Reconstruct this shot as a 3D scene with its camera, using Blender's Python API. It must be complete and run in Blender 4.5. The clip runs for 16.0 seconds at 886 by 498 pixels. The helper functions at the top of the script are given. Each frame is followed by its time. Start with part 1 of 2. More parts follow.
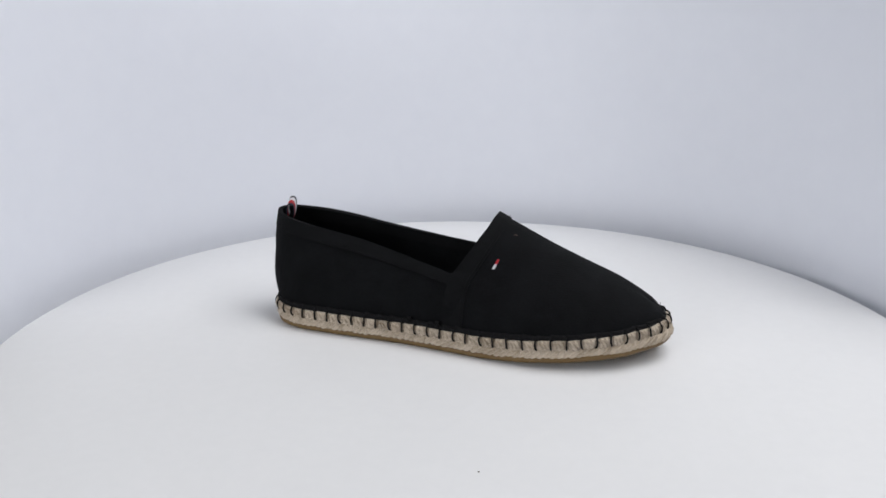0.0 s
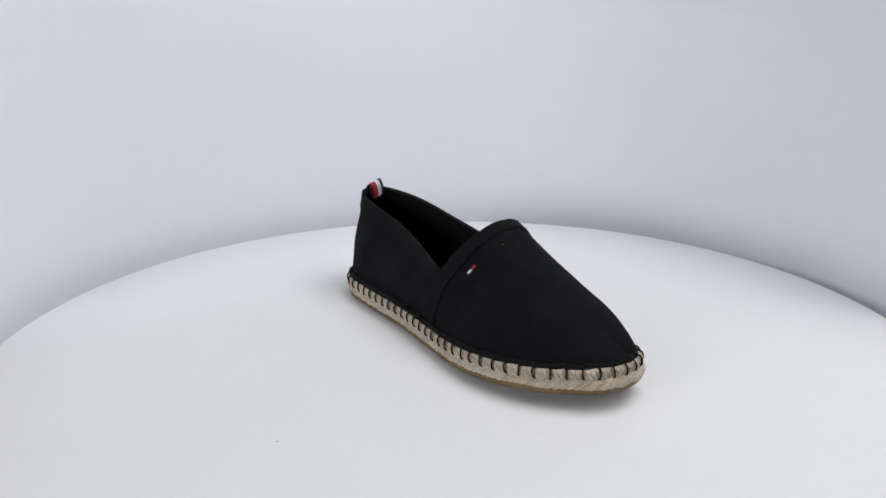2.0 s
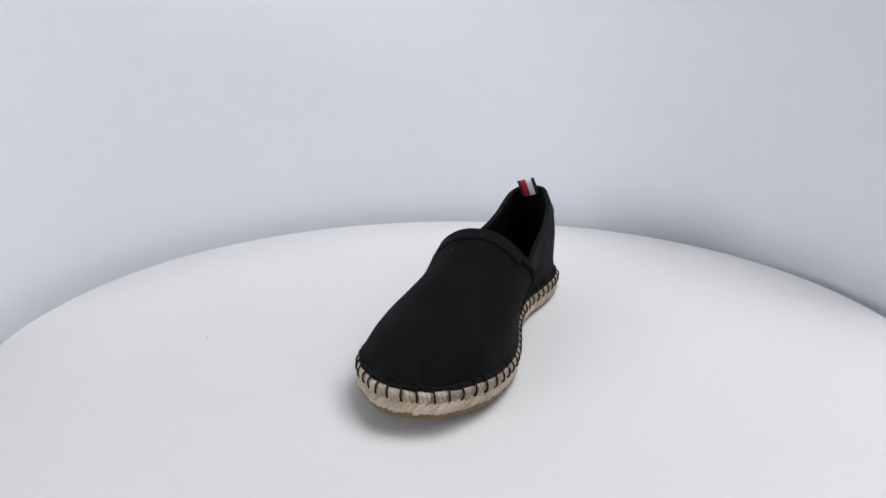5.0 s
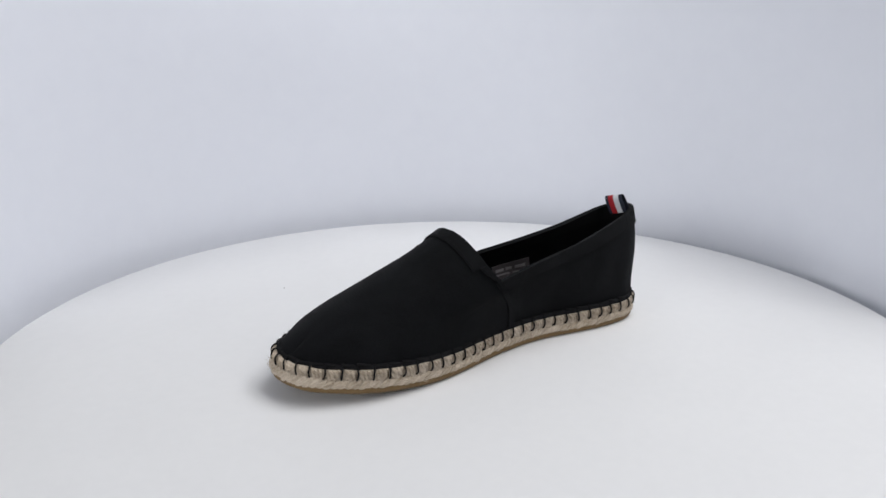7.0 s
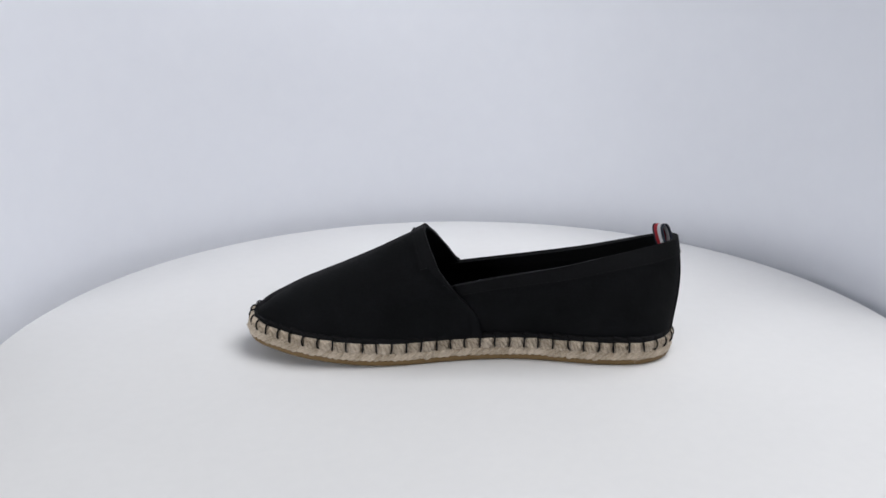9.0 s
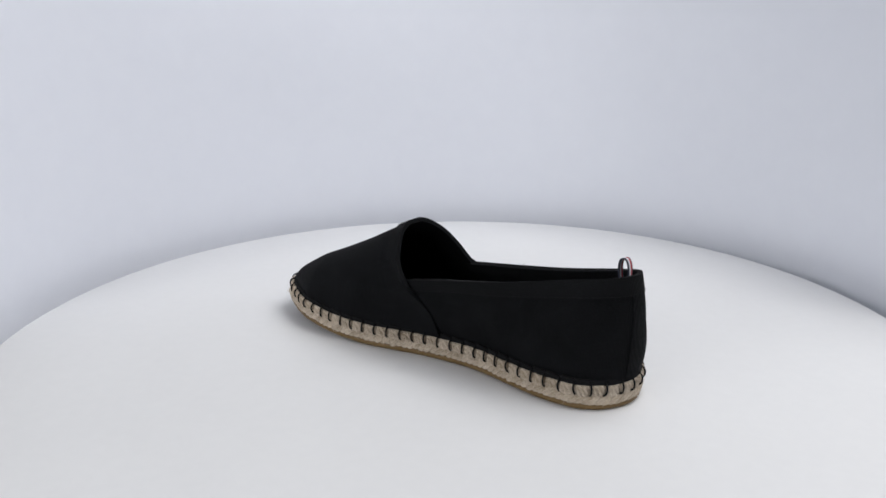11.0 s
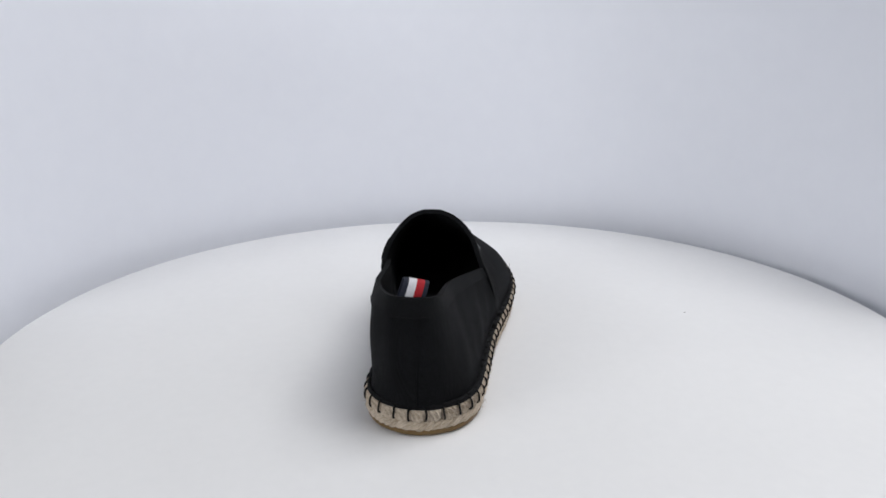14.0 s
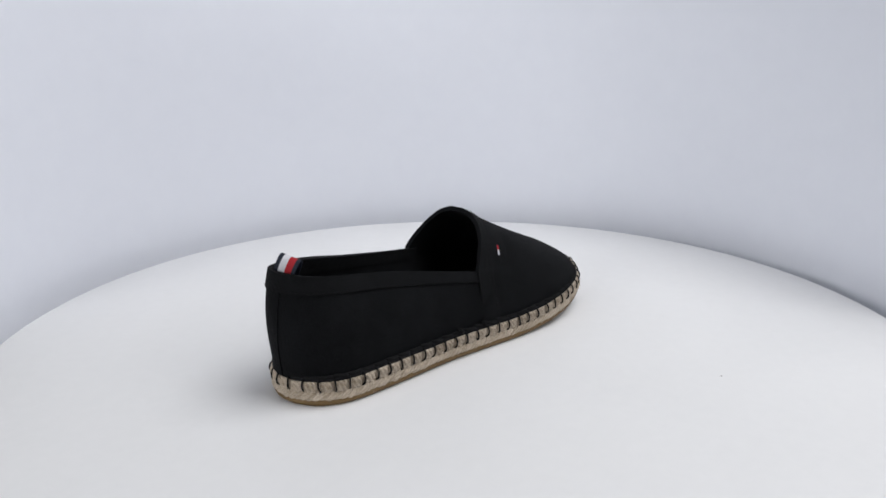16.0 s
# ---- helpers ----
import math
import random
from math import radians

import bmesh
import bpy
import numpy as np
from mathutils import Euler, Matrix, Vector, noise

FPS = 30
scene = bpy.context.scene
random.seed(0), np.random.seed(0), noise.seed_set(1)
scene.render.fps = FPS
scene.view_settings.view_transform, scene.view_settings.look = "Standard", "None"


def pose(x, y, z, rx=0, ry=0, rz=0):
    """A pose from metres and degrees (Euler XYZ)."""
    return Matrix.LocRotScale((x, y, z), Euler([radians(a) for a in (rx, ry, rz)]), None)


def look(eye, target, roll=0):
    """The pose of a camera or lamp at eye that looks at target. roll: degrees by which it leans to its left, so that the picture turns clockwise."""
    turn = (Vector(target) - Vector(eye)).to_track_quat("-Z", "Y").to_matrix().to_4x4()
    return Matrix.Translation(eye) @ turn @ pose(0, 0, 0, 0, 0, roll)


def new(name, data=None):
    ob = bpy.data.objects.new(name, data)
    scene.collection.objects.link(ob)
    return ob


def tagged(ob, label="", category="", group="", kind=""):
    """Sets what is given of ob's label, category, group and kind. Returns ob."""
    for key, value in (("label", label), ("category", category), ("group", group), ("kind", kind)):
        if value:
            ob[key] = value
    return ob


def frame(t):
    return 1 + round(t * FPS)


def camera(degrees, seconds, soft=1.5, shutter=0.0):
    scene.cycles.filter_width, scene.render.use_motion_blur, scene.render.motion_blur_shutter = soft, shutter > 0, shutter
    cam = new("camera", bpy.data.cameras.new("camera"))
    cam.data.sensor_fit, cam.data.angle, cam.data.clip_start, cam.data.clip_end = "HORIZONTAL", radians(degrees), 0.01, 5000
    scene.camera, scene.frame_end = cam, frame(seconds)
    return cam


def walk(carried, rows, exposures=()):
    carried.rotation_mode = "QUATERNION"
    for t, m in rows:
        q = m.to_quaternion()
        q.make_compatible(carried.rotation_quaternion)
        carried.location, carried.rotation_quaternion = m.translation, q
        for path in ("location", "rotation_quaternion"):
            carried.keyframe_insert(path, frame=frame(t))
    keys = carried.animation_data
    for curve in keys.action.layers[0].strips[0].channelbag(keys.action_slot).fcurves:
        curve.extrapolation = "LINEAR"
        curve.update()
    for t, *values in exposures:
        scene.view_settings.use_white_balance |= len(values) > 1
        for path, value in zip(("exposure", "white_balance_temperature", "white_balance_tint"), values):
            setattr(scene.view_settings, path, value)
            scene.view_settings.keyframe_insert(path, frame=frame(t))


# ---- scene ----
cam = camera(55.37, 16.0, soft=1.6)
EYE_TILT = pose(0, -0.51735, 0.21540, 90 - 16.680, 0, 1.119) @ pose(0, 0, 0, 0, 0, -0.328)
walk(cam, [(0.0, EYE_TILT), (16.0, EYE_TILT)])
TURN = 18.399           # degrees a second, clockwise from above
START = -16.0           # where the toe points at the start
SIDES = 96

# ---- world and light ----
world = bpy.data.worlds.new("studio_world")
world.use_nodes = True
world.node_tree.nodes["Background"].inputs[0].default_value = (0.75, 0.82, 1.0, 1)
world.node_tree.nodes["Background"].inputs[1].default_value = 0.12
scene.world = world
scene.view_settings.exposure = 0.0


def area_lamp(name, eye, target, width, height, watts, colour):
    data = bpy.data.lights.new(name, "AREA")
    data.shape, data.size, data.size_y, data.energy, data.color = "RECTANGLE", width, height, watts, colour
    ob = new(name, data)
    ob.matrix_world = look(eye, target)
    return ob


area_lamp("overhead_softbox_lamp", (0.60, 0.06, 1.45), (0.20, 0.04, 0), 1.0, 1.0, 15.8, (0.99, 0.99, 1.0))
area_lamp("side_softbox_lamp", (0.95, -0.62, 1.15), (0.14, 0.0, 0.03), 0.8, 0.8, 5.2, (1.0, 0.99, 0.985))
# added fill with no known source, brightens the backdrop, most on the right
area_lamp("backdrop_fill_lamp", (-1.25, -1.36, 0.56), (0.24, 0.26, 0.10), 1.2, 0.5, 14.0, (0.985, 0.99, 1.0))


# ---- materials ----
class Mat:
    """A small builder of procedural materials."""

    def __init__(self, name, rough=0.8, metal=0.0, spec=0.5, sheen=0.0):
        self.m = bpy.data.materials.new(name)
        self.m.use_nodes = True
        self.n, self.l = self.m.node_tree.nodes, self.m.node_tree.links
        self.b = self.n["Principled BSDF"]
        self.b.inputs["Roughness"].default_value = rough
        self.b.inputs["Metallic"].default_value = metal
        self.b.inputs["Specular IOR Level"].default_value = spec
        self.b.inputs["Sheen Weight"].default_value = sheen
        self.co = self.n.new("ShaderNodeTexCoord")

    def coords(self, scale=(1, 1, 1), kind="Object"):
        mp = self.n.new("ShaderNodeMapping")
        mp.inputs["Scale"].default_value = scale
        self.l.new(self.co.outputs[kind], mp.inputs[0])
        return mp.outputs[0]

    def noise(self, scale, detail=3.0, stretch=(1, 1, 1), rough=0.55):
        t = self.n.new("ShaderNodeTexNoise")
        t.inputs["Scale"].default_value, t.inputs["Detail"].default_value = scale, detail
        t.inputs["Roughness"].default_value = rough
        self.l.new(self.coords(stretch), t.inputs["Vector"])
        return t.outputs["Fac"]

    def wave(self, scale, direction, distortion=0.0):
        t = self.n.new("ShaderNodeTexWave")
        t.bands_direction = direction
        t.inputs["Scale"].default_value, t.inputs["Distortion"].default_value = scale, distortion
        self.l.new(self.coords(), t.inputs["Vector"])
        return t.outputs["Fac"]

    def math(self, op, a, b):
        t = self.n.new("ShaderNodeMath")
        t.operation = op
        for i, v in enumerate((a, b)):
            if isinstance(v, (int, float)):
                t.inputs[i].default_value = v
            else:
                self.l.new(v, t.inputs[i])
        return t.outputs[0]

    def ramp(self, fac, stops):
        t = self.n.new("ShaderNodeValToRGB")
        e = t.color_ramp.elements
        while len(e) < len(stops):
            e.new(0.5)
        for el, (p, c) in zip(e, stops):
            el.position, el.color = p, (*c, 1)
        self.l.new(fac, t.inputs[0])
        return t.outputs[0]

    def random(self):
        return self.n.new("ShaderNodeObjectInfo").outputs["Random"]

    def colour(self, socket):
        self.l.new(socket, self.b.inputs["Base Color"])

    def bump(self, fac, strength, distance):
        t = self.n.new("ShaderNodeBump")
        t.inputs["Strength"].default_value, t.inputs["Distance"].default_value = strength, distance
        self.l.new(fac, t.inputs["Height"])
        self.l.new(t.outputs[0], self.b.inputs["Normal"])


def canvas(name, dark, light, sheen):
    k = Mat(name, rough=0.75, spec=0.07, sheen=sheen)
    k.b.inputs["Sheen Roughness"].default_value = 0.45
    big, fine = k.noise(38, 4), k.noise(1500, 2)
    weave = k.math("ADD", k.wave(420, "X", 0.6), k.wave(420, "Z", 0.6))
    mix = k.math("ADD", k.math("MULTIPLY", big, 0.45), k.math("MULTIPLY", fine, 0.55))
    k.colour(k.ramp(mix, ((0.3, dark), (0.7, light))))
    k.bump(k.math("ADD", k.math("ADD", k.math("MULTIPLY", weave, 0.5), fine), k.math("MULTIPLY", big, 3.0)), 0.55, 0.0004)
    return k.m


CANVAS = canvas("black_canvas", (0.0008, 0.0010, 0.0014), (0.0066, 0.0071, 0.0084), 0.006)
BINDING = canvas("black_binding", (0.0030, 0.0033, 0.0039), (0.0066, 0.0070, 0.0080), 0.010)
LINING = canvas("black_lining", (0.0055, 0.0055, 0.0060), (0.0085, 0.0085, 0.0095), 0.006)


def plain(name, a, b, scale, rough, spec=0.4, bump=0.0, distance=0.0002, sheen=0.0):
    k = Mat(name, rough=rough, spec=spec, sheen=sheen)
    f = k.math("ADD", k.math("MULTIPLY", k.noise(scale, 4), 0.6), k.math("MULTIPLY", k.noise(scale * 14, 2), 0.4))
    k.colour(k.ramp(f, ((0.3, a), (0.7, b))))
    if bump:
        k.bump(f, bump, distance)
    return k.m


THREAD = plain("black_thread", (0.0025, 0.0025, 0.003), (0.0075, 0.0075, 0.0085), 300, 0.75, 0.14, 0.5, 0.0004)
RUBBER = plain("tan_rubber", (0.125, 0.075, 0.027), (0.185, 0.118, 0.048), 60, 0.55, 0.35, 0.15)
WHITE_YARN = plain("white_yarn", (0.52, 0.53, 0.56), (0.66, 0.67, 0.70), 500, 0.75, 0.3, 0.4)
RED_YARN = plain("red_yarn", (0.28, 0.010, 0.016), (0.42, 0.018, 0.026), 500, 0.75, 0.3, 0.4)
NAVY_YARN = plain("navy_yarn", (0.008, 0.010, 0.018), (0.016, 0.020, 0.036), 500, 0.75, 0.3, 0.4)
LABEL = plain("grey_label", (0.12, 0.105, 0.11), (0.16, 0.145, 0.15), 200, 0.7)
LABEL_INK = plain("label_ink", (0.40, 0.38, 0.39), (0.50, 0.48, 0.49), 300, 0.7)
LINT = plain("brown_lint", (0.075, 0.050, 0.042), (0.12, 0.085, 0.072), 900, 0.9)
LAMINATE = plain("white_laminate", (0.705, 0.708, 0.718), (0.735, 0.737, 0.745), 9, 0.55, 0.3, 0.02, 0.0001)
BACKDROP = plain("white_backdrop", (0.79, 0.81, 0.875), (0.82, 0.84, 0.90), 4, 0.9, 0.2, 0.05, 0.0004)
WALL_PAINT = plain("grey_white_paint", (0.60, 0.61, 0.64), (0.66, 0.67, 0.69), 3, 0.9, 0.2)
DARK_METAL = plain("dark_metal", (0.05, 0.05, 0.055), (0.08, 0.08, 0.085), 40, 0.4)


def jute():
    k = Mat("natural_jute", rough=0.88, spec=0.2, sheen=0.15)
    fibre = k.noise(1250, 3, (0.10, 1, 1), 0.65)
    fine = k.noise(3200, 2, (0.07, 1, 1))
    soil = k.noise(90, 3)
    f = k.math("ADD", k.math("MULTIPLY", fibre, 0.55), k.math("MULTIPLY", fine, 0.25))
    f = k.math("ADD", f, k.math("MULTIPLY", soil, 0.12))
    f = k.math("ADD", f, k.math("MULTIPLY", k.random(), 0.10))
    # shade in the gaps between fibres is put into the colour too
    k.colour(k.ramp(f, ((0.33, (0.16, 0.118, 0.080)), (0.45, (0.455, 0.373, 0.280)), (0.62, (0.69, 0.595, 0.49)))))
    k.bump(k.math("ADD", fibre, fine), 0.9, 0.0009)
    return k.m


JUTE = jute()


# ---- mesh helpers ----
def part(name, bm, material, parent=None, label="", smooth=50):
    """One mesh object from a bmesh, under a thing or a part."""
    me = bpy.data.meshes.new(name)
    bmesh.ops.recalc_face_normals(bm, faces=bm.faces[:])
    bm.to_mesh(me)
    bm.free()
    return mesh_part(name, me, material, parent, label, smooth)


def mesh_part(name, me, material, parent=None, label="", smooth=50):
    if smooth:
        me.shade_smooth()
        me.set_sharp_from_angle(angle=radians(smooth))
    for m in material if isinstance(material, tuple) else (material,):
        me.materials.append(m)
    ob = new(name, me)
    ob.parent = parent
    return tagged(ob, label)


def piece(name, me, parent, m):
    """A further object on a shared mesh."""
    ob = new(name, me)
    ob.parent = parent
    ob.matrix_basis = m
    return ob


def skin(bm, rows, closed=False):
    """Faces over a grid of points (rows of equal length)."""
    vs = [[bm.verts.new(p) for p in r] for r in rows]
    n = len(vs[0])
    for a, b in zip(vs, vs[1:]):
        for i in range(n if closed else n - 1):
            j = (i + 1) % n
            bm.faces.new((a[i], a[j], b[j], b[i]))
    return vs


def grid_normals(P):
    du, dv = np.gradient(P, axis=0), np.gradient(P, axis=1)
    n = np.cross(du, dv)
    return n / np.maximum(np.linalg.norm(n, axis=2, keepdims=True), 1e-12)


def shell(P, out, thick, flip):
    """A closed sheet of that thickness over a grid of points, its outer side moved out by `out`."""
    n = grid_normals(P) * (-1 if flip else 1)
    bm = bmesh.new()
    a, b = P + n * out, P + n * (out - thick)
    va, vb = skin(bm, a), skin(bm, b)
    h, w = len(va), len(va[0])
    for i in range(h - 1):
        for j in (0, w - 1):
            bm.faces.new((va[i][j], va[i + 1][j], vb[i + 1][j], vb[i][j]))
    for j in range(w - 1):
        for i in (0, h - 1):
            bm.faces.new((va[i][j], va[i][j + 1], vb[i][j + 1], vb[i][j]))
    return bm


def tube(bm, path, radii, sides=8, squash=1.0):
    """A tube with rounded ends along a path of points."""
    path = [Vector(p) for p in path]
    rows = []
    for i, p in enumerate(path):
        d = (path[min(i + 1, len(path) - 1)] - path[max(i - 1, 0)]).normalized()
        side = d.cross(Vector((0, 0, 1)) if abs(d.z) < 0.8 else Vector((1, 0, 0))).normalized()
        up = side.cross(d)
        r = radii[i] if isinstance(radii, (list, tuple)) else radii
        rows.append([p + side * (r * math.cos(a)) + up * (r * squash * math.sin(a)) for a in np.linspace(0, 2 * math.pi, sides, endpoint=False)])
    vs = skin(bm, rows, closed=True)
    bm.faces.new(vs[0]), bm.faces.new(vs[-1])


def spline(points, n, closed=False):
    """n points at even steps along a smooth curve through the given ones."""
    p = np.array(points, float)
    k = len(p)
    if closed:
        q = np.vstack([p[-1], p, p[0], p[1]])
        spans = k
    else:
        q = np.vstack([2 * p[0] - p[1], p, 2 * p[-1] - p[-2]])
        spans = k - 1
    u = np.linspace(0, 1, 40, endpoint=False)[:, None]
    out = []
    for i in range(spans):
        a, b, c, d = q[i:i + 4]
        out.append(0.5 * (2 * b + (c - a) * u + (2 * a - 5 * b + 4 * c - d) * u ** 2 + (3 * b - a - 3 * c + d) * u ** 3))
    out.append(q[spans + 1][None])
    out = np.vstack(out)
    s = np.r_[0, np.cumsum(np.linalg.norm(np.diff(out, axis=0), axis=1))]
    t = np.linspace(0, s[-1], n, endpoint=not closed)
    return np.stack([np.interp(t, s, out[:, j]) for j in range(out.shape[1])], 1)


# ---- studio ----
def studio():
    # curved paper backdrop round the table, open towards the camera
    radius = 0.324
    heights = np.linspace(-0.168, 0.232, 20)
    arc = np.linspace(radians(4), radians(177), 120)
    P = np.array([[(radius * math.cos(a), radius * math.sin(a), z) for a in arc] for z in heights])
    ob = part("backdrop", shell(P, 0.0, 0.004, False), BACKDROP)
    tagged(ob, "smooth pale bluish-white curved photo backdrop behind the turntable", "backdrop", kind="structure")
    # floor and room
    for name, lo, hi, mat, label in (
            ("floor", (-1.9, -2.3, -0.22), (1.9, 1.6, -0.17), WALL_PAINT, "pale grey painted studio floor under the turntable"),
            ("wall_north", (-1.9, 1.6, -0.22), (1.9, 1.7, 2.3), WALL_PAINT, "plain grey-white studio wall"),
            ("wall_south", (-1.9, -2.4, -0.22), (1.9, -2.3, 2.3), WALL_PAINT, "plain grey-white studio wall"),
            ("wall_east", (1.9, -2.4, -0.22), (2.0, 1.7, 2.3), WALL_PAINT, "plain grey-white studio wall"),
            ("wall_west", (-2.0, -2.4, -0.22), (-1.9, 1.7, 2.3), WALL_PAINT, "plain grey-white studio wall"),
            ("ceiling", (-2.0, -2.4, 2.3), (2.0, 1.7, 2.4), WALL_PAINT, "plain white studio ceiling")):
        bm = bmesh.new()
        bmesh.ops.create_cube(bm, size=1)
        for v in bm.verts:
            v.co = Vector([l + (h - l) * (c + 0.5) for l, h, c in zip(lo, hi, v.co)])
        tagged(part(name, bm, mat, smooth=0), label, name.split("_")[0], kind="structure")


def lathe(profile, sides=SIDES):
    bm = bmesh.new()
    rows = [[(r * math.cos(a), r * math.sin(a), z) for a in np.linspace(0, 2 * math.pi, sides, endpoint=False)] for r, z in profile]
    vs = skin(bm, rows, closed=True)
    bm.faces.new(vs[0]), bm.faces.new(vs[-1])
    return bm


def turntable():
    t = tagged(new("turntable"), "round white matte turntable turning slowly under the shoe", "turntable")
    part("tabletop", lathe([(0.02, -0.018), (0.297, -0.018), (0.2992, -0.0165), (0.30, -0.014), (0.30, -0.003), (0.2993, -0.0010), (0.2975, 0.0), (0.22, 0.0), (0.12, 0.0), (0.03, 0.0)], 192),
         LAMINATE, t, "smooth matte white round top")
    part("drive_base", lathe([(0.15, -0.17), (0.16, -0.165), (0.16, -0.045), (0.13, -0.030), (0.06, -0.0181)], 64), DARK_METAL, t, "dark metal drive under the top")
    # specks of dust that turn with the top
    bm = bmesh.new()
    bmesh.ops.create_icosphere(bm, subdivisions=1, radius=1.0)
    first = part("dust_speck", bm, LINT, t, "tiny brown speck of dust")
    for i, (x, y, s) in enumerate(SPECKS):
        m = Matrix.Translation((x, y, 0.0002)) @ Matrix.Rotation(i * 1.3, 4, "Z") @ Matrix.Diagonal((s * 1.7, s, 0.0003, 1))
        if i:
            ob = piece("dust_speck", first.data, t, m)
            tagged(ob, "tiny brown speck of dust")
        else:
            first.matrix_basis = m
    return t


SPECKS = ((0.0093, -0.1655, 0.00036),)


# ---- the shoe ----
# outline of the rope sole, toe tip first, then the inner side, the heel and the outer side (millimetres)
OUTLINE = ((135, 17), (132.5, 25.8), (127.2, 34.6), (117, 41.9), (94.5, 50.8), (67.9, 53.4), (46.3, 51.9), (23.8, 47.3), (1.1, 41.6), (-16.4, 38.7),
        (-31.4, 37.4), (-48, 38.1), (-65.9, 41.1), (-84.9, 43.7), (-103, 43.9), (-116.2, 41), (-127.6, 32.5), (-134.5, 18.4), (-133.6, 3.8), (-125.5, -9.7),
        (-109.9, -18), (-87.9, -20.9), (-60.5, -22.6), (-31.9, -24.4), (-2, -28.7), (30, -33.7), (58.3, -36.1), (84.1, -32.5), (106.7, -24.3), (120.6, -13.6),
        (130.6, -3.6), (134.9, 7.6))
NS = 1440
RING = spline(OUTLINE, NS, closed=True) / 1000
_t = np.roll(RING, -6, 0) - np.roll(RING, 6, 0)
TANG = _t / np.linalg.norm(_t, axis=1, keepdims=True)
OUTW = np.stack([TANG[:, 1], -TANG[:, 0]], 1)
LENGTH = float(np.linalg.norm(np.diff(np.vstack([RING, RING[:1]]), axis=0), axis=1).sum())


def spring(x, y):
    """How far the sole curls up towards the toe, a little more on the outer side."""
    x, y = np.asarray(x), np.asarray(y)
    k = np.clip((x - 0.033) / 0.104, 0, 1)
    return 0.0106 * k ** 1.5 + 0.0020 * np.clip((0.02 - y) / 0.05, 0, 1) * np.clip((x - 0.02) / 0.04, 0, 1) * (1 - 0.5 * k)


def rim_at(s, inset, z):
    """A point beside the outline: s from 0 to 1 round it, so far inside, so high over the sole's base."""
    i = np.asarray(np.round(np.asarray(s) * NS), int) % NS
    lean = 0.42 * np.clip((RING[i][..., 0] - 0.092) / 0.042, 0, 1) * np.maximum(np.asarray(z) - 0.007, 0)
    q = RING[i] - OUTW[i] * np.asarray(inset + lean)[..., None]
    return np.concatenate([q, (z * (1 - 0.10 * np.clip((q[..., 0] - 0.092) / 0.042, 0, 1)) + spring(q[..., 0], q[..., 1]))[..., None]], -1)


def near(x, y):
    return int(np.argmin(((RING - (x / 1000, y / 1000)) ** 2).sum(1))) / NS


S_MED, S_LAT = near(-12.5, 38.7), near(-8, -27.5)
FEATHER = 0.0158
S_HEEL = near(-134.8, 18.1)


def feather(s):
    s = np.asarray(s, float)
    heel = np.exp(-((s - S_HEEL) / 0.05) ** 2)
    return rim_at(s, 0.0034 - 0.0022 * heel, FEATHER)


def loft(levels, n=360):
    bm = bmesh.new()
    s = np.arange(n) / n
    vs = skin(bm, [rim_at(s, i / 1000, z / 1000) for i, z in levels], closed=True)
    bm.faces.new(vs[0]), bm.faces.new(vs[-1])
    return bm


def seat(s, inset, z):
    """A frame on the side of the sole: x along it, y up, z outwards."""
    i = int(round(s * NS)) % NS
    p = rim_at(s, inset, z)
    t, o = Vector((*TANG[i], 0)), Vector((*OUTW[i], 0))
    j = (i + 12) % NS
    t = (Vector((*RING[j], float(spring(*RING[j])))) - Vector((*RING[i], float(spring(*RING[i]))))).normalized()
    o = (o - t * o.dot(t)).normalized()
    u = o.cross(t)
    m = Matrix((t, u, o)).transposed().to_4x4()
    m.translation = Vector(p)
    return m


CELLS = 69            # stitches round the sole
STITCH_PHASE = 0.48
LOW_STRANDS = 158
BIGHT_SLANT = -38


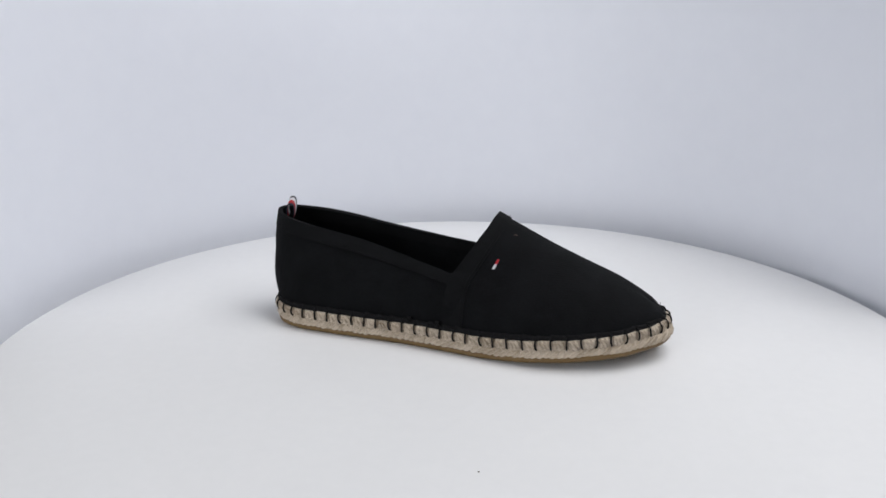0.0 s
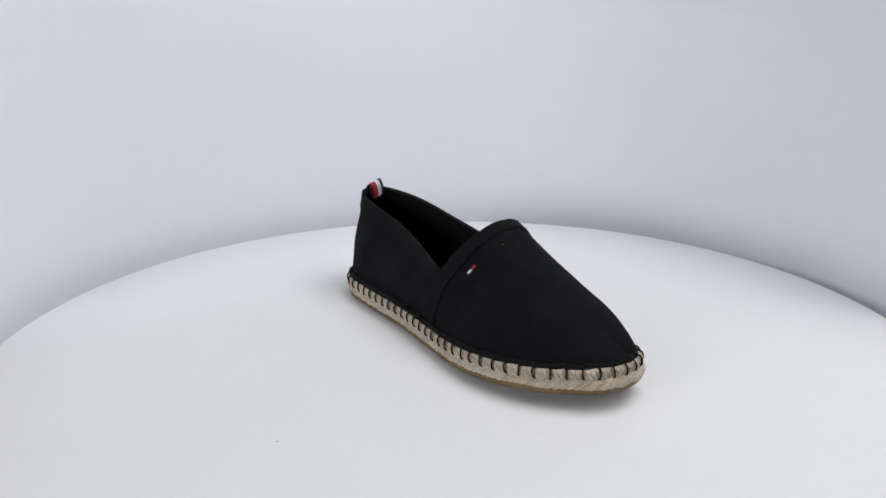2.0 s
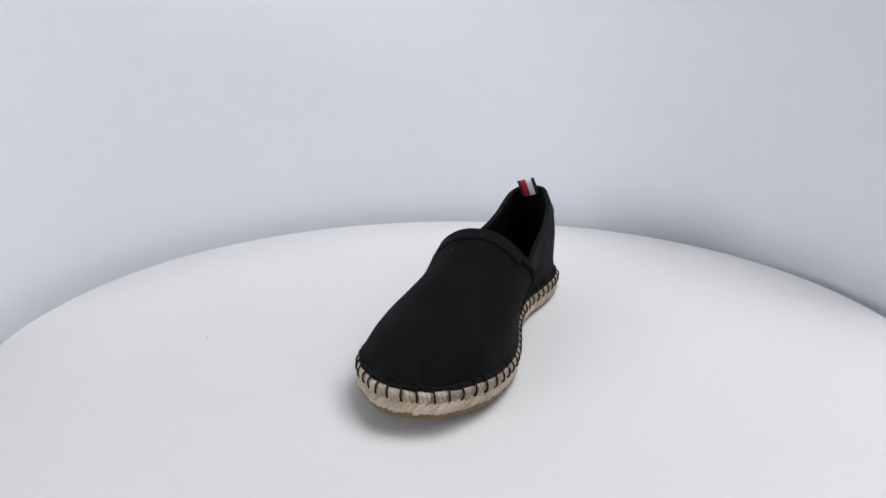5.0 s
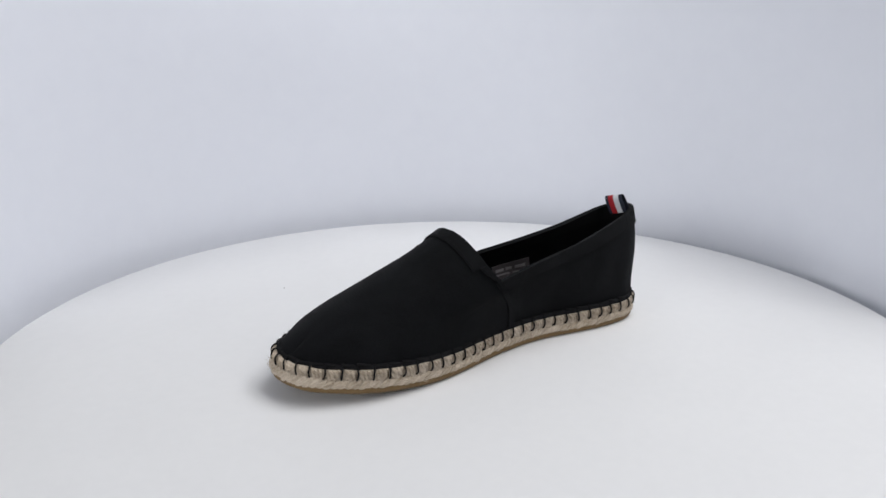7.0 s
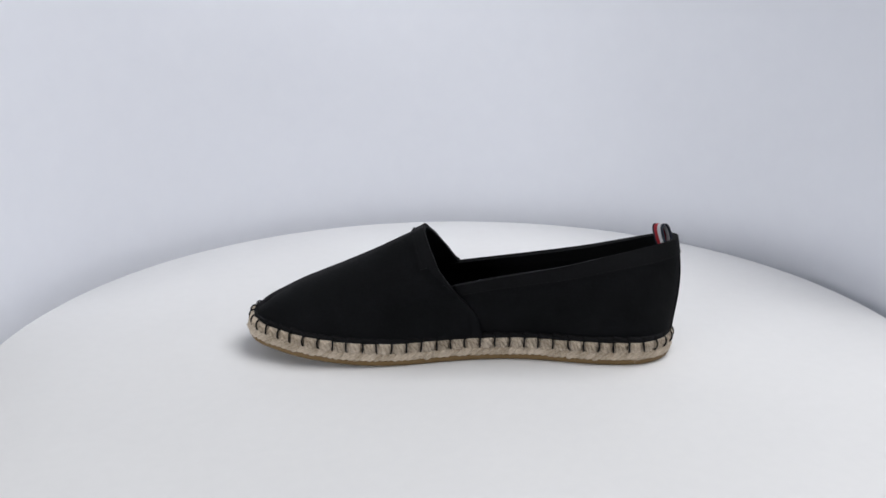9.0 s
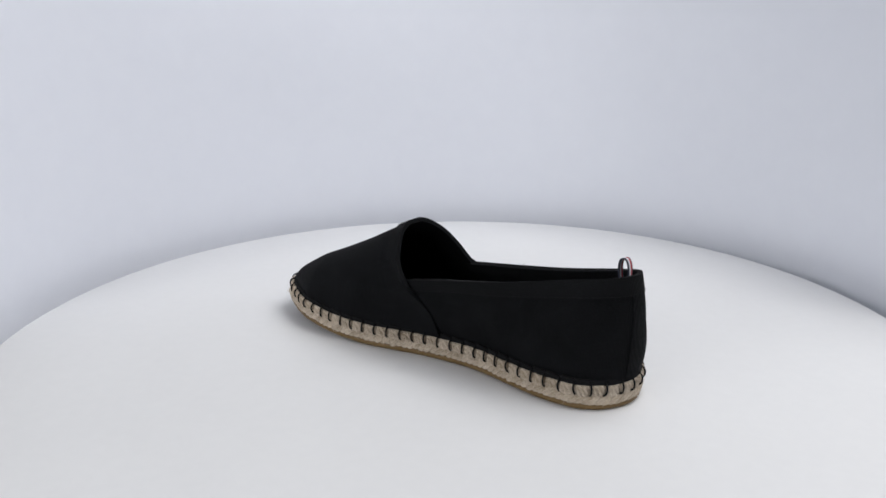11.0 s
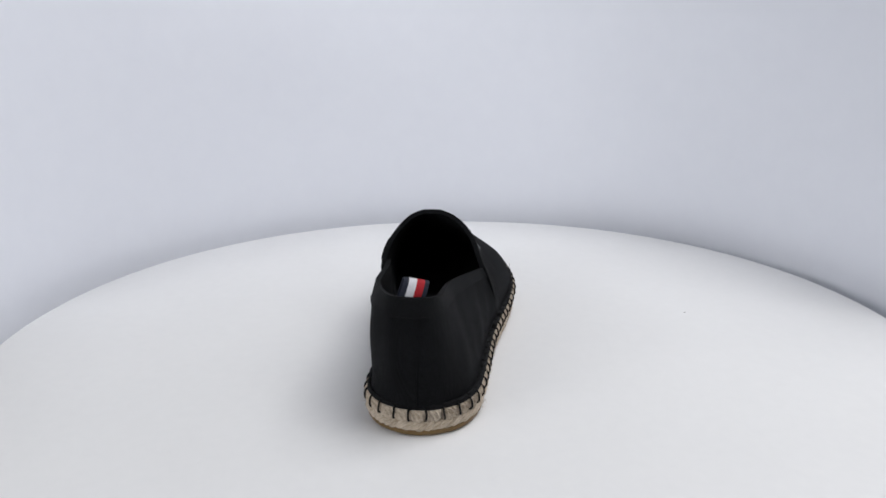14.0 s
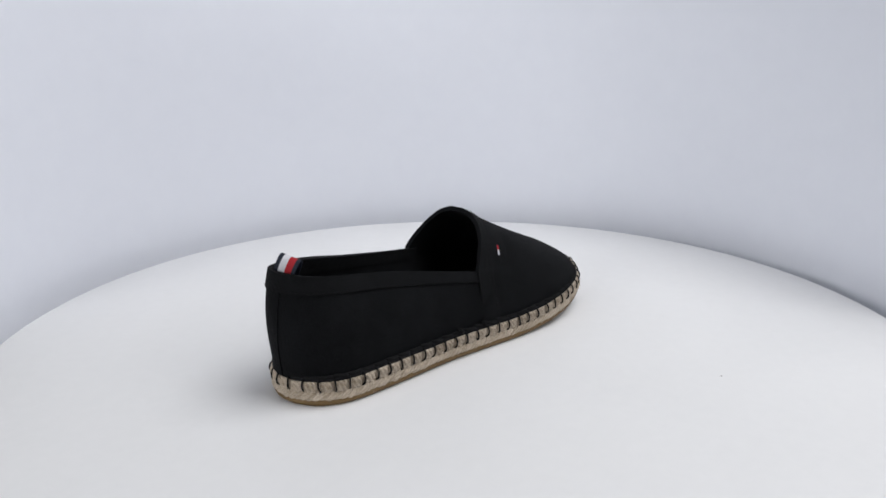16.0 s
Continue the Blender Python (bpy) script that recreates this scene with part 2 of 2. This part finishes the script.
def rope_sole(shoe):
    part("outsole", loft([(9, 0.6), (4.5, 0.0), (2.6, 0.15), (1.6, 0.9), (1.1, 2.0), (0.9, 3.7), (1.4, 4.3), (6, 4.4)]), RUBBER, shoe, "thin tan rubber outsole")
    rope = part("rope_sole", loft([(6, 3.6), (2.6, 3.8), (2.6, 6.8), (3.6, 9.4), (2.8, 12), (2.6, 14.6), (4.0, 15.6), (9, 11.0)]), JUTE, shoe, "braided natural jute rope sole")
    part("edge_welt", loft([(1.5, 14.6), (0.9, 15.4), (1.3, 16.6), (2.8, 17.5), (4.6, 17.4), (5.2, 14.5)]), THREAD, shoe, "black overcast edge of the upper")
    rng = random.Random(4)
    # lower row: slanting plait strands, two plies twisted together
    def strand(length, wide, deep, seed):
        bm = bmesh.new()
        rows = []
        for i, u in enumerate(np.linspace(-1, 1, 11)):
            fall = max(0.22, (1 - abs(u) ** 3.2)) ** 0.6
            row = []
            for a in np.linspace(0, 2 * math.pi, 12, endpoint=False):
                groove = 1 - 0.12 * max(0.0, math.cos(2 * (a - u * 1.1 - seed))) ** 2
                row.append((u * length / 2, math.cos(a) * wide / 2 * fall * groove, math.sin(a) * deep * fall * groove - 0.0010 * u * u))
            rows.append(row)
        vs = skin(bm, rows, closed=True)
        bm.faces.new(vs[0]), bm.faces.new(vs[-1])
        return bm
    # upper row: one plump bight of rope between two stitches, its yarns slanting, pointed below
    pitch = LENGTH / CELLS
    turned = Matrix.Rotation(radians(-BIGHT_SLANT), 3, "Z")
    def bight(seed):
        r = random.Random(seed)
        shift, lean = r.uniform(-0.5, 0.5), r.uniform(0.85, 1.15)
        bm = bmesh.new()
        rows = []
        for v in np.linspace(-1, 1, 13):
            row = []
            for u in np.linspace(-1, 1, 17):
                dome = (max(0.0, 1 - abs(u) ** 3.4) * max(0.0, 1 - abs(v) ** 4.0)) ** 0.42
                yarn = 0.5 + 0.5 * math.cos(2 * math.pi * (u * 1.5 * lean + v * 0.9 + shift))
                x = u * pitch * 0.465 + 0.0005 * v
                y = v * 0.0032 - (0.0013 * (1 - abs(u - 0.15)) if v < 0 else 0.0) * abs(v)
                row.append(turned @ Vector((x, y, (0.0036 - 0.0014 * yarn) * dome - 0.0018)))
            rows.append(row)
        vs = skin(bm, rows)
        bm.faces.new([*vs[0], *[q[-1] for q in vs[1:]], *vs[-1][-2::-1], *[q[0] for q in vs[-2:0:-1]]])
        return bm
    bights = [part("rope_bight", bight(k), JUTE, rope) for k in range(5)]
    for i in range(CELLS):
        m = seat((i + STITCH_PHASE + 0.5) / CELLS, 0.0012 + rng.uniform(-0.0003, 0.0003), 0.0122 + rng.uniform(-0.0003, 0.0003)) @ pose(0, 0, 0, rng.uniform(-6, 6), 0, BIGHT_SLANT + rng.uniform(-4, 4))
        if i < 5:
            bights[i].matrix_basis = m
        else:
            piece("rope_bight", bights[rng.randrange(5)].data, rope, m)
    lows = [part("plait", strand(0.0098, 0.0043, 0.0019, k), JUTE, rope) for k in (0.5, 1.4)]
    for i in range(LOW_STRANDS):
        s = (i + 0.5 + rng.uniform(-0.08, 0.08)) / LOW_STRANDS
        m = seat(s, 0.0018 + rng.uniform(-0.0003, 0.0003), 0.0064 + rng.uniform(-0.0003, 0.0003)) @ pose(0, 0, 0, rng.uniform(-10, 10), 0, 37 + rng.uniform(-7, 7))
        if i < 2:
            lows[i].matrix_basis = m
        else:
            piece("plait", lows[rng.randrange(2)].data, rope, m)
    # black blanket stitches over the rope's upper edge, and the cord between them
    def loop(lean):
        bm = bmesh.new()
        path = spline([(0.0002 * lean, 0.0040, -0.0044), (0, 0.0040, -0.0018), (0, 0.0030, -0.0001), (-lean * 0.0003, 0.0008, 0.0007), (lean * 0.0001, -0.0020, 0.0004), (lean * 0.0004, -0.0034, -0.0012)], 11)
        tube(bm, path, [0.00054] * 11, 7)
        return bm
    loops = [part("stitch", loop(k), THREAD, rope, "black waxed thread stitch") for k in (-1.0, 0.3, 1.2)]
    def cord(bend):
        bm = bmesh.new()
        path = spline([(-0.0046, 0.0006, -0.0006), (-0.002, 0.0002 + bend, 0.0004), (0.002, -0.0001 - bend, 0.0004), (0.0046, -0.0008, -0.0004)], 9)
        tube(bm, path, [0.0005, 0.0009, 0.00105, 0.0010, 0.0009, 0.0010, 0.00105, 0.0009, 0.0005], 7)
        return bm
    cords = [part("edge_cord", cord(k), THREAD, rope, "black overcast edge thread") for k in (0.0002, -0.0002)]
    for i in range(CELLS):
        s = (i + STITCH_PHASE + rng.uniform(-0.06, 0.06)) / CELLS
        m = seat(s, 0.0, 0.0124) @ pose(0, 0, 0, 0, 0, rng.uniform(-7, 7))
        if i < 3:
            loops[i].matrix_basis = m
        else:
            tagged(piece("stitch", loops[rng.randrange(3)].data, rope, m), "black waxed thread stitch")
        m = seat((i + STITCH_PHASE + 0.5) / CELLS, 0.0024, 0.0171 + rng.uniform(-0.0003, 0.0003)) @ pose(0, 0, 0, 0, 0, rng.uniform(-3, 6))
        if i < 2:
            cords[i].matrix_basis = m
        else:
            tagged(piece("edge_cord", cords[rng.randrange(2)].data, rope, m), "black overcast edge thread")


# ridge of the vamp from the opening to the toe; rim of the opening from the outer side round the heel to the inner side;
# edge of the vamp from the outer foot over the top to the inner foot (millimetres)
RIDGE = ((20, 21, 79.3), (27.8, 21.2, 75.5), (36.3, 21.1, 71.5), (53.3, 20.3, 63.1), (70.8, 20.2, 55.1), (86.7, 20.1, 48.2), (97.6, 20, 43.7), (106.4, 19.5, 38.9), (115.6, 18.5, 33.4), (122, 17.8, 27.5))
RIM = ((13, -18.6, 44.7), (0, -14.7, 47.7), (-21.4, -9.3, 52.1), (-42.3, -4.1, 56.3), (-62.7, 0, 60.3), (-82.5, 1.8, 63.8), (-102.1, 1.7, 67.5), (-118.7, 2.6, 71), (-128.8, 6.8, 73.6), (-133.2, 15, 74.7),
        (-130, 24.7, 74.5), (-118.9, 30.8, 72.9), (-102.5, 36, 70.4), (-83.4, 39.6, 66.6), (-64.1, 41.6, 62.4), (-44.7, 42.6, 59), (-25, 43.5, 55.7), (-5, 45.5, 52.3), (9.1, 47, 50))
EDGE_OUTER = ((-4.2, -23.5, 16.8), (-3.7, -20.6, 33.1), (-0.8, -15.7, 46.5), (1.5, -13.8, 49.4), (4.5, -12, 53.9), (7.4, -10.1, 58.6), (11, -7.8, 63.5), (14.4, -3.9, 69), (17.9, 2.2, 74.2), (19.6, 9.6, 78),
        (20, 21, 79.3))
EDGE_INNER = ((-15.1, 36.8, 16.8), (-10.9, 41.6, 33.5), (-1.3, 48.1, 45.6), (0.9, 48.5, 48.7), (4, 48.2, 52.7), (7.3, 47.1, 56.9), (10.6, 45, 61.4), (13.2, 41.8, 66.6), (16, 37, 72), (18.6, 30.6, 77), (20, 21, 79.3))


def vamp_edges():
    q = spline(EDGE_OUTER[:-1] + ((20.5, 20, 79.9),) + EDGE_INNER[-2::-1], 900) / 1000
    top = int(np.argmax(q[:, 2]))
    halves = q[:top + 1], q[top:][::-1]
    return [lambda z, h=h: np.array([np.interp(z, h[:, 2], h[:, 0]), np.interp(z, h[:, 2], h[:, 1]), z]) for h in halves]


def vamp_grid(nk=110, na=97, k0=0.0, k1=1.0, a0=0.0, a1=1.0):
    """The vamp as ribs: k from the opening to the toe, a from the outer foot over the ridge to the inner foot."""
    ridge = spline(RIDGE, 400) / 1000
    edges = vamp_edges()

    def rib(k, a):
        top = ridge[int(round(k * 399))]
        reach = k ** 0.93
        s = S_LAT + (1 - S_LAT - 0.004) * reach if a < 0.5 else S_MED - (S_MED - 0.004) * reach
        foot = feather(s)
        c, h = abs(math.cos(a * math.pi)), math.sin(a * math.pi)
        p = top + (foot - top) * c
        p[0] = top[0] + (foot[0] - top[0]) * c * c
        p[2] = foot[2] + (top[2] - foot[2]) * h
        return p

    P = np.zeros((nk, na, 3))
    for j, a in enumerate(np.linspace(a0, a1, na)):
        first = rib(0.0, a)
        shift = edges[0 if a < 0.5 else 1](first[2]) - first
        w = abs(math.sin(2 * a * math.pi)) ** 1.5
        for i, k in enumerate(np.linspace(k0, k1, nk)):
            p = rib(k, a) + shift * (max(0.0, 1 - k / FADE[0 if a < 0.5 else 1]) ** 1.6)
            p[1] += (BULGE[1] if a >= 0.5 else BULGE[0]) * w * (1 - k * (0.6 if a >= 0.5 else 0.25)) * min(1, k * 5)
            P[i, j] = p
    return P


BULGE = (0.0056, -0.0006)
FADE = (0.55, 0.60)


# how far the quarter bulges, from the inner side over the back to the outer side, low and high on it
BELLY = np.array(((-0.20, 1.3, 2.3), (-0.11, 0.4, 3.6), (-0.07, -0.4, 5.2), (-0.045, -0.4, 5.6), (-0.028, -0.2, 5.0), (-0.013, 0.6, 4.4), (0.0, 2.0, 3.8),
                  (0.013, 5.4, 3.6), (0.028, 7.0, 2.2), (0.045, 4.6, 0.8), (0.07, 2.2, 1.8), (0.11, 1.8, 2.3), (0.20, 2.2, 2.4)))
BELLY = spline(BELLY * (100, 1, 1), 600) * (0.01, 0.001, 0.001)


def quarter_grid(v0=0.0, v1=1.0, nu=260, nv=26, ends=0.0):
    """The quarter from the outer seam round the heel to the inner seam, feather to rim."""
    rim = spline(RIM, 800) / 1000
    back = int(np.argmin(rim[:, 0]))
    P = np.zeros((nu, nv, 3))
    low, high = S_MED - 0.010, S_LAT + 0.010
    mid = (high - S_HEEL) / (high - low)
    for i, u in enumerate(np.linspace(ends, 1 - ends, nu)):
        s = high + (low - high) * u
        f = feather(s)
        at = u / mid * back if u < mid else back + (u - mid) / (1 - mid) * (799 - back)
        m = min(int(at), 798)
        r = rim[m] + (rim[m + 1] - rim[m]) * (at - m)
        q = OUTW[int(round(s * NS)) % NS]
        for j, v in enumerate(np.linspace(v0, v1, nv)):
            p = f + (r - f) * v
            lower, higher = (np.interp(s - S_HEEL, BELLY[:, 0], BELLY[:, k]) for k in (1, 2))
            p[:2] += q * (lower * math.sin(math.pi * v) * (1 - v) + higher * math.sin(math.pi * v) * v)
            # slack folds of the cloth
            p[:2] += q * (0.0004 * math.sin(s * 70 + 2.0 * v) + 0.0003 * math.sin(s * 151 - 3 * v)) * math.sin(math.pi * v)
            P[i, j] = p
    return P


def patch(P, i0, i1, j0, j1):
    return P[i0:i1 + 1, j0:j1 + 1]


def upper(shoe):
    V = vamp_grid()
    vamp = part("vamp", shell(V, 0.0010, 0.0020, False), CANVAS, shoe, "plain black canvas vamp")
    rows = vamp_grid(12, 130, 0.0, 0.074, 0.004, 0.735)
    part("edge_binding", shell(rows, 0.0019, 0.0015, False), BINDING, vamp, "folded black canvas edge binding")
    # the binding's turned-in end on the inner side, a small triangular fold
    fold = np.array([vamp_grid(6, 2, 0.0, 0.034 * (1 - t) ** 0.8 + 0.004, 0.735 + 0.075 * t, 0.7355 + 0.075 * t)[:, 0] for t in np.linspace(0, 1, 14)]).transpose(1, 0, 2)
    part("side_seam", shell(vamp_grid(8, 60, 0.0, 0.022, 0.80, 0.996), 0.0020, 0.0014, False), CANVAS, vamp, "turned edge of the vamp along the side seam")
    part("binding_fold", shell(fold, 0.0026, 0.0018, False), BINDING, vamp, "folded-in end of the edge binding")
    Q = quarter_grid()
    quarter = part("quarter", shell(Q, 0.0, 0.0016, True), (CANVAS,), shoe, "plain black canvas quarter round the heel")
    part("collar_binding", shell(quarter_grid(0.83, 1.008, 260, 7, 0.025), 0.0009, 0.0030, True), BINDING, quarter, "folded black canvas collar binding")
    back = quarter_grid(0.0, 0.84, 801, 26)
    i = int(round(801 * (S_LAT + 0.010 - S_HEEL) / (S_LAT - S_MED + 0.020)))
    part("back_strip", shell(back[i - 14:i + 15], 0.0007, 0.0012, True), CANVAS, quarter, "narrow black strip over the back seam")
    # insole
    bm = bmesh.new()
    n = 180
    s = np.arange(n) / n
    vs = skin(bm, [rim_at(s, i, z) for i, z in ((0.0044, 0.0130), (0.0044, 0.0164), (0.010, 0.0170))], closed=True)
    bm.faces.new(vs[0]), bm.faces.new(vs[-1])
    part("insole", bm, LINING, shoe, "black cloth insole")
    return V, vamp, Q, quarter


def locate(P, point):
    d = ((P - np.array(point) / 1000) ** 2).sum(2)
    return np.unravel_index(int(np.argmin(d)), d.shape)


def trims(shoe, V, vamp, Q, quarter):
    # small two-colour flag patch, woven, on the outer side of the vamp
    F = vamp_grid(90, 400, 0.03, 0.25, 0.18, 0.46)
    i, j = locate(F, FLAG)
    step_k = np.linalg.norm(F[i + 1, j] - F[i, j])
    step_a = np.linalg.norm(F[i, j + 1] - F[i, j])
    wide, half = max(2, int(0.0009 / step_k)), int(0.0035 / step_a)
    badge = part("logo_patch", shell(patch(F, i - wide - 1, i + wide + 1, j - half - 3, j + half + 3), 0.0011, 0.0008, False), NAVY_YARN, vamp, "tiny woven flag patch")
    part("white_field", shell(patch(F, i - wide, i + wide, j - half, j), 0.0015, 0.0006, False), WHITE_YARN, badge, "white woven half")
    part("red_field", shell(patch(F, i - wide, i + wide, j, j + half), 0.0015, 0.0006, False), RED_YARN, badge, "red woven half")
    # pull loop of striped ribbon inside the heel
    path = spline([(0.0021, 0, -0.0055), (0.0025, 0, -0.002), (0.0024, 0, 0.003), (0.0014, 0, 0.0060), (-0.0002, 0, 0.0068), (-0.0018, 0, 0.0058), (-0.0026, 0, 0.002), (-0.0024, 0, -0.002), (-0.0016, 0, -0.0052)], 40)
    base = Matrix.Translation((-0.1252, 0.0161, 0.0750)) @ Matrix.Rotation(radians(17), 4, "Z") @ Matrix.Rotation(radians(8), 4, "X")
    spans = ((0.0064, 0.0038, NAVY_YARN, "navy stripe"), (0.0038, -0.0002, WHITE_YARN, "white stripe"), (-0.0002, -0.0042, RED_YARN, "red stripe"), (-0.0042, -0.0064, NAVY_YARN, "navy stripe"))
    tab = new("heel_tab")
    tab.parent = shoe
    tagged(tab, "striped navy, white and red ribbon pull loop")
    for y0, y1, mat, label in spans:
        P = np.array([[base @ Vector((x + 0.15 * z, y - 0.22 * (z + 0.004), z + 0.0007 * math.sin(y * 150))) for y in np.linspace(y1, y0, 6)] for x, _, z in path])
        part("stripe", shell(P, 0.0003, 0.0006, False), mat, tab, label)
    # label sewn inside the outer quarter
    W = quarter_grid(0.22, 0.60, 521, 14)
    ii, _ = locate(W, (-53, -13, 33))
    W = W[ii - 26:ii + 27]
    tag = part("size_label", shell(W, -0.0017, 0.0004, True), LABEL, shoe, "dark grey sewn label with faint print")
    for a, b, c, d in ((4, 16, 8, 10), (19, 28, 8, 10), (32, 46, 8, 10), (4, 24, 5, 6), (28, 45, 5, 6)):
        part("print_bar", shell(W[a:b + 1, c:d + 1], -0.00205, 0.00012, True), LABEL_INK, tag, "faint printed bar")
    # a bit of lint on the vamp
    bm = bmesh.new()
    L = vamp_grid(90, 200, 0.0, 0.4, 0.3, 0.6)
    i, j = locate(L, (36, 6, 72))
    p = Vector(L[i, j]) + Vector(grid_normals(L)[i, j]) * 0.0010
    tube(bm, spline([p + Vector((-0.0011, -0.0006, 0)), p + Vector((0, 0.0002, 0.0003)), p + Vector((0.0012, 0.0001, -0.0002))], 6), 0.00022, 5)
    part("lint", bm, LINT, vamp, "brown thread of lint")


FLAG = (27.3, -12.9, 57.0)


def dashes(name, line, normals, parent, label, length=0.0021, gap=0.0012, r=0.00015):
    """A row of small stitches along a line on the cloth."""
    bm = bmesh.new()
    d = np.r_[0, np.cumsum(np.linalg.norm(np.diff(line, axis=0), axis=1))]
    at = 0.001
    while at + length < d[-1]:
        pts = []
        for k, lift in ((0.0, -0.0002), (0.25, 0.00022), (0.75, 0.00022), (1.0, -0.0002)):
            q = [np.interp(at + k * length, d, line[:, c]) + lift * np.interp(at + k * length, d, normals[:, c]) for c in range(3)]
            pts.append(Vector(q))
        tube(bm, pts, r, 5)
        at += length + gap
    return tagged(part(name, bm, THREAD, parent, label), kind="stuff")


def topstitching(vamp, quarter):
    C = quarter_grid(0.83, 1.0, 520, 12, 0.025)
    N = -grid_normals(C)
    dashes("topstitching", C[:, 1] + N[:, 1] * 0.0010, N[:, 1], quarter, "row of black topstitching")
    B = vamp_grid(14, 300, 0.0, 0.074, 0.004, 0.735)
    N = grid_normals(B)
    dashes("topstitching", B[11] + N[11] * 0.0022, N[11], vamp, "row of black topstitching")


def loose_fibres(shoe):
    bm = bmesh.new()
    rng = random.Random(11)
    for _ in range(260):
        m = seat(rng.random(), -0.0004, rng.uniform(0.0045, 0.0132))
        a, l = rng.uniform(0, 6.28), rng.uniform(0.0015, 0.0045)
        d = Vector((math.cos(a), math.sin(a) * 0.7, rng.uniform(0.05, 0.5)))
        bend = Vector((rng.uniform(-1, 1), rng.uniform(-1, 1), rng.uniform(-0.4, 0.4))) * l * 0.25
        tube(bm, [m @ Vector((0, 0, -0.0006)), m @ (d * l * 0.5 + bend), m @ (d * l)], [0.00009, 0.00008, 0.00004], 4)
    tagged(part("loose_fibre", bm, JUTE, shoe, "loose pale jute fibres"), kind="stuff")
    bm = bmesh.new()
    for _ in range(260):
        m = seat(rng.random(), rng.uniform(0.0008, 0.004), rng.uniform(0.0164, 0.0178))
        a, l = rng.uniform(0, 6.28), rng.uniform(0.0012, 0.003)
        d = Vector((math.cos(a), abs(math.sin(a)) * 0.8, rng.uniform(-0.1, 0.6)))
        tube(bm, [m @ Vector((0, -0.0004, 0)), m @ (d * l * 0.6), m @ (d * l + Vector((rng.uniform(-1, 1), 0, 0)) * 0.0006)], [0.00014, 0.00012, 0.00006], 4)
    tagged(part("frayed_thread", bm, THREAD, shoe, "frayed ends of black thread"), kind="stuff")
    # knots where the edge thread starts and ends, at the side seams
    for s0 in (S_LAT + 0.002, S_LAT - 0.030, S_MED - 0.004):
        bm = bmesh.new()
        m = seat(s0, 0.0012, 0.0180)
        pts = [m @ Vector((0.0013 * math.cos(k * 1.9), 0.0015 * math.sin(k * 1.3) + 0.0003, 0.0011 * math.sin(k * 1.9 + 0.6))) for k in range(14)]
        tube(bm, spline(pts, 60), 0.0006, 6)
        part("thread_knot", bm, THREAD, shoe, "small knot of black thread")


def espadrille():
    shoe = tagged(new("shoe"), "black canvas slip-on espadrille with braided jute sole on turntable", "shoe")
    rope_sole(shoe)
    V, vamp, Q, quarter = upper(shoe)
    trims(shoe, V, vamp, Q, quarter)
    topstitching(vamp, quarter)
    loose_fibres(shoe)
    return shoe


studio()
table = turntable()
shoe = espadrille()


def motions():
    times = [0.5 * i for i in range(33)]
    walk(table, [(t, pose(0, 0, 0, 0, 0, -TURN * t)) for t in times])
    walk(shoe, [(t, pose(0, 0, 0, 0, 0, START - TURN * t)) for t in times])


motions()
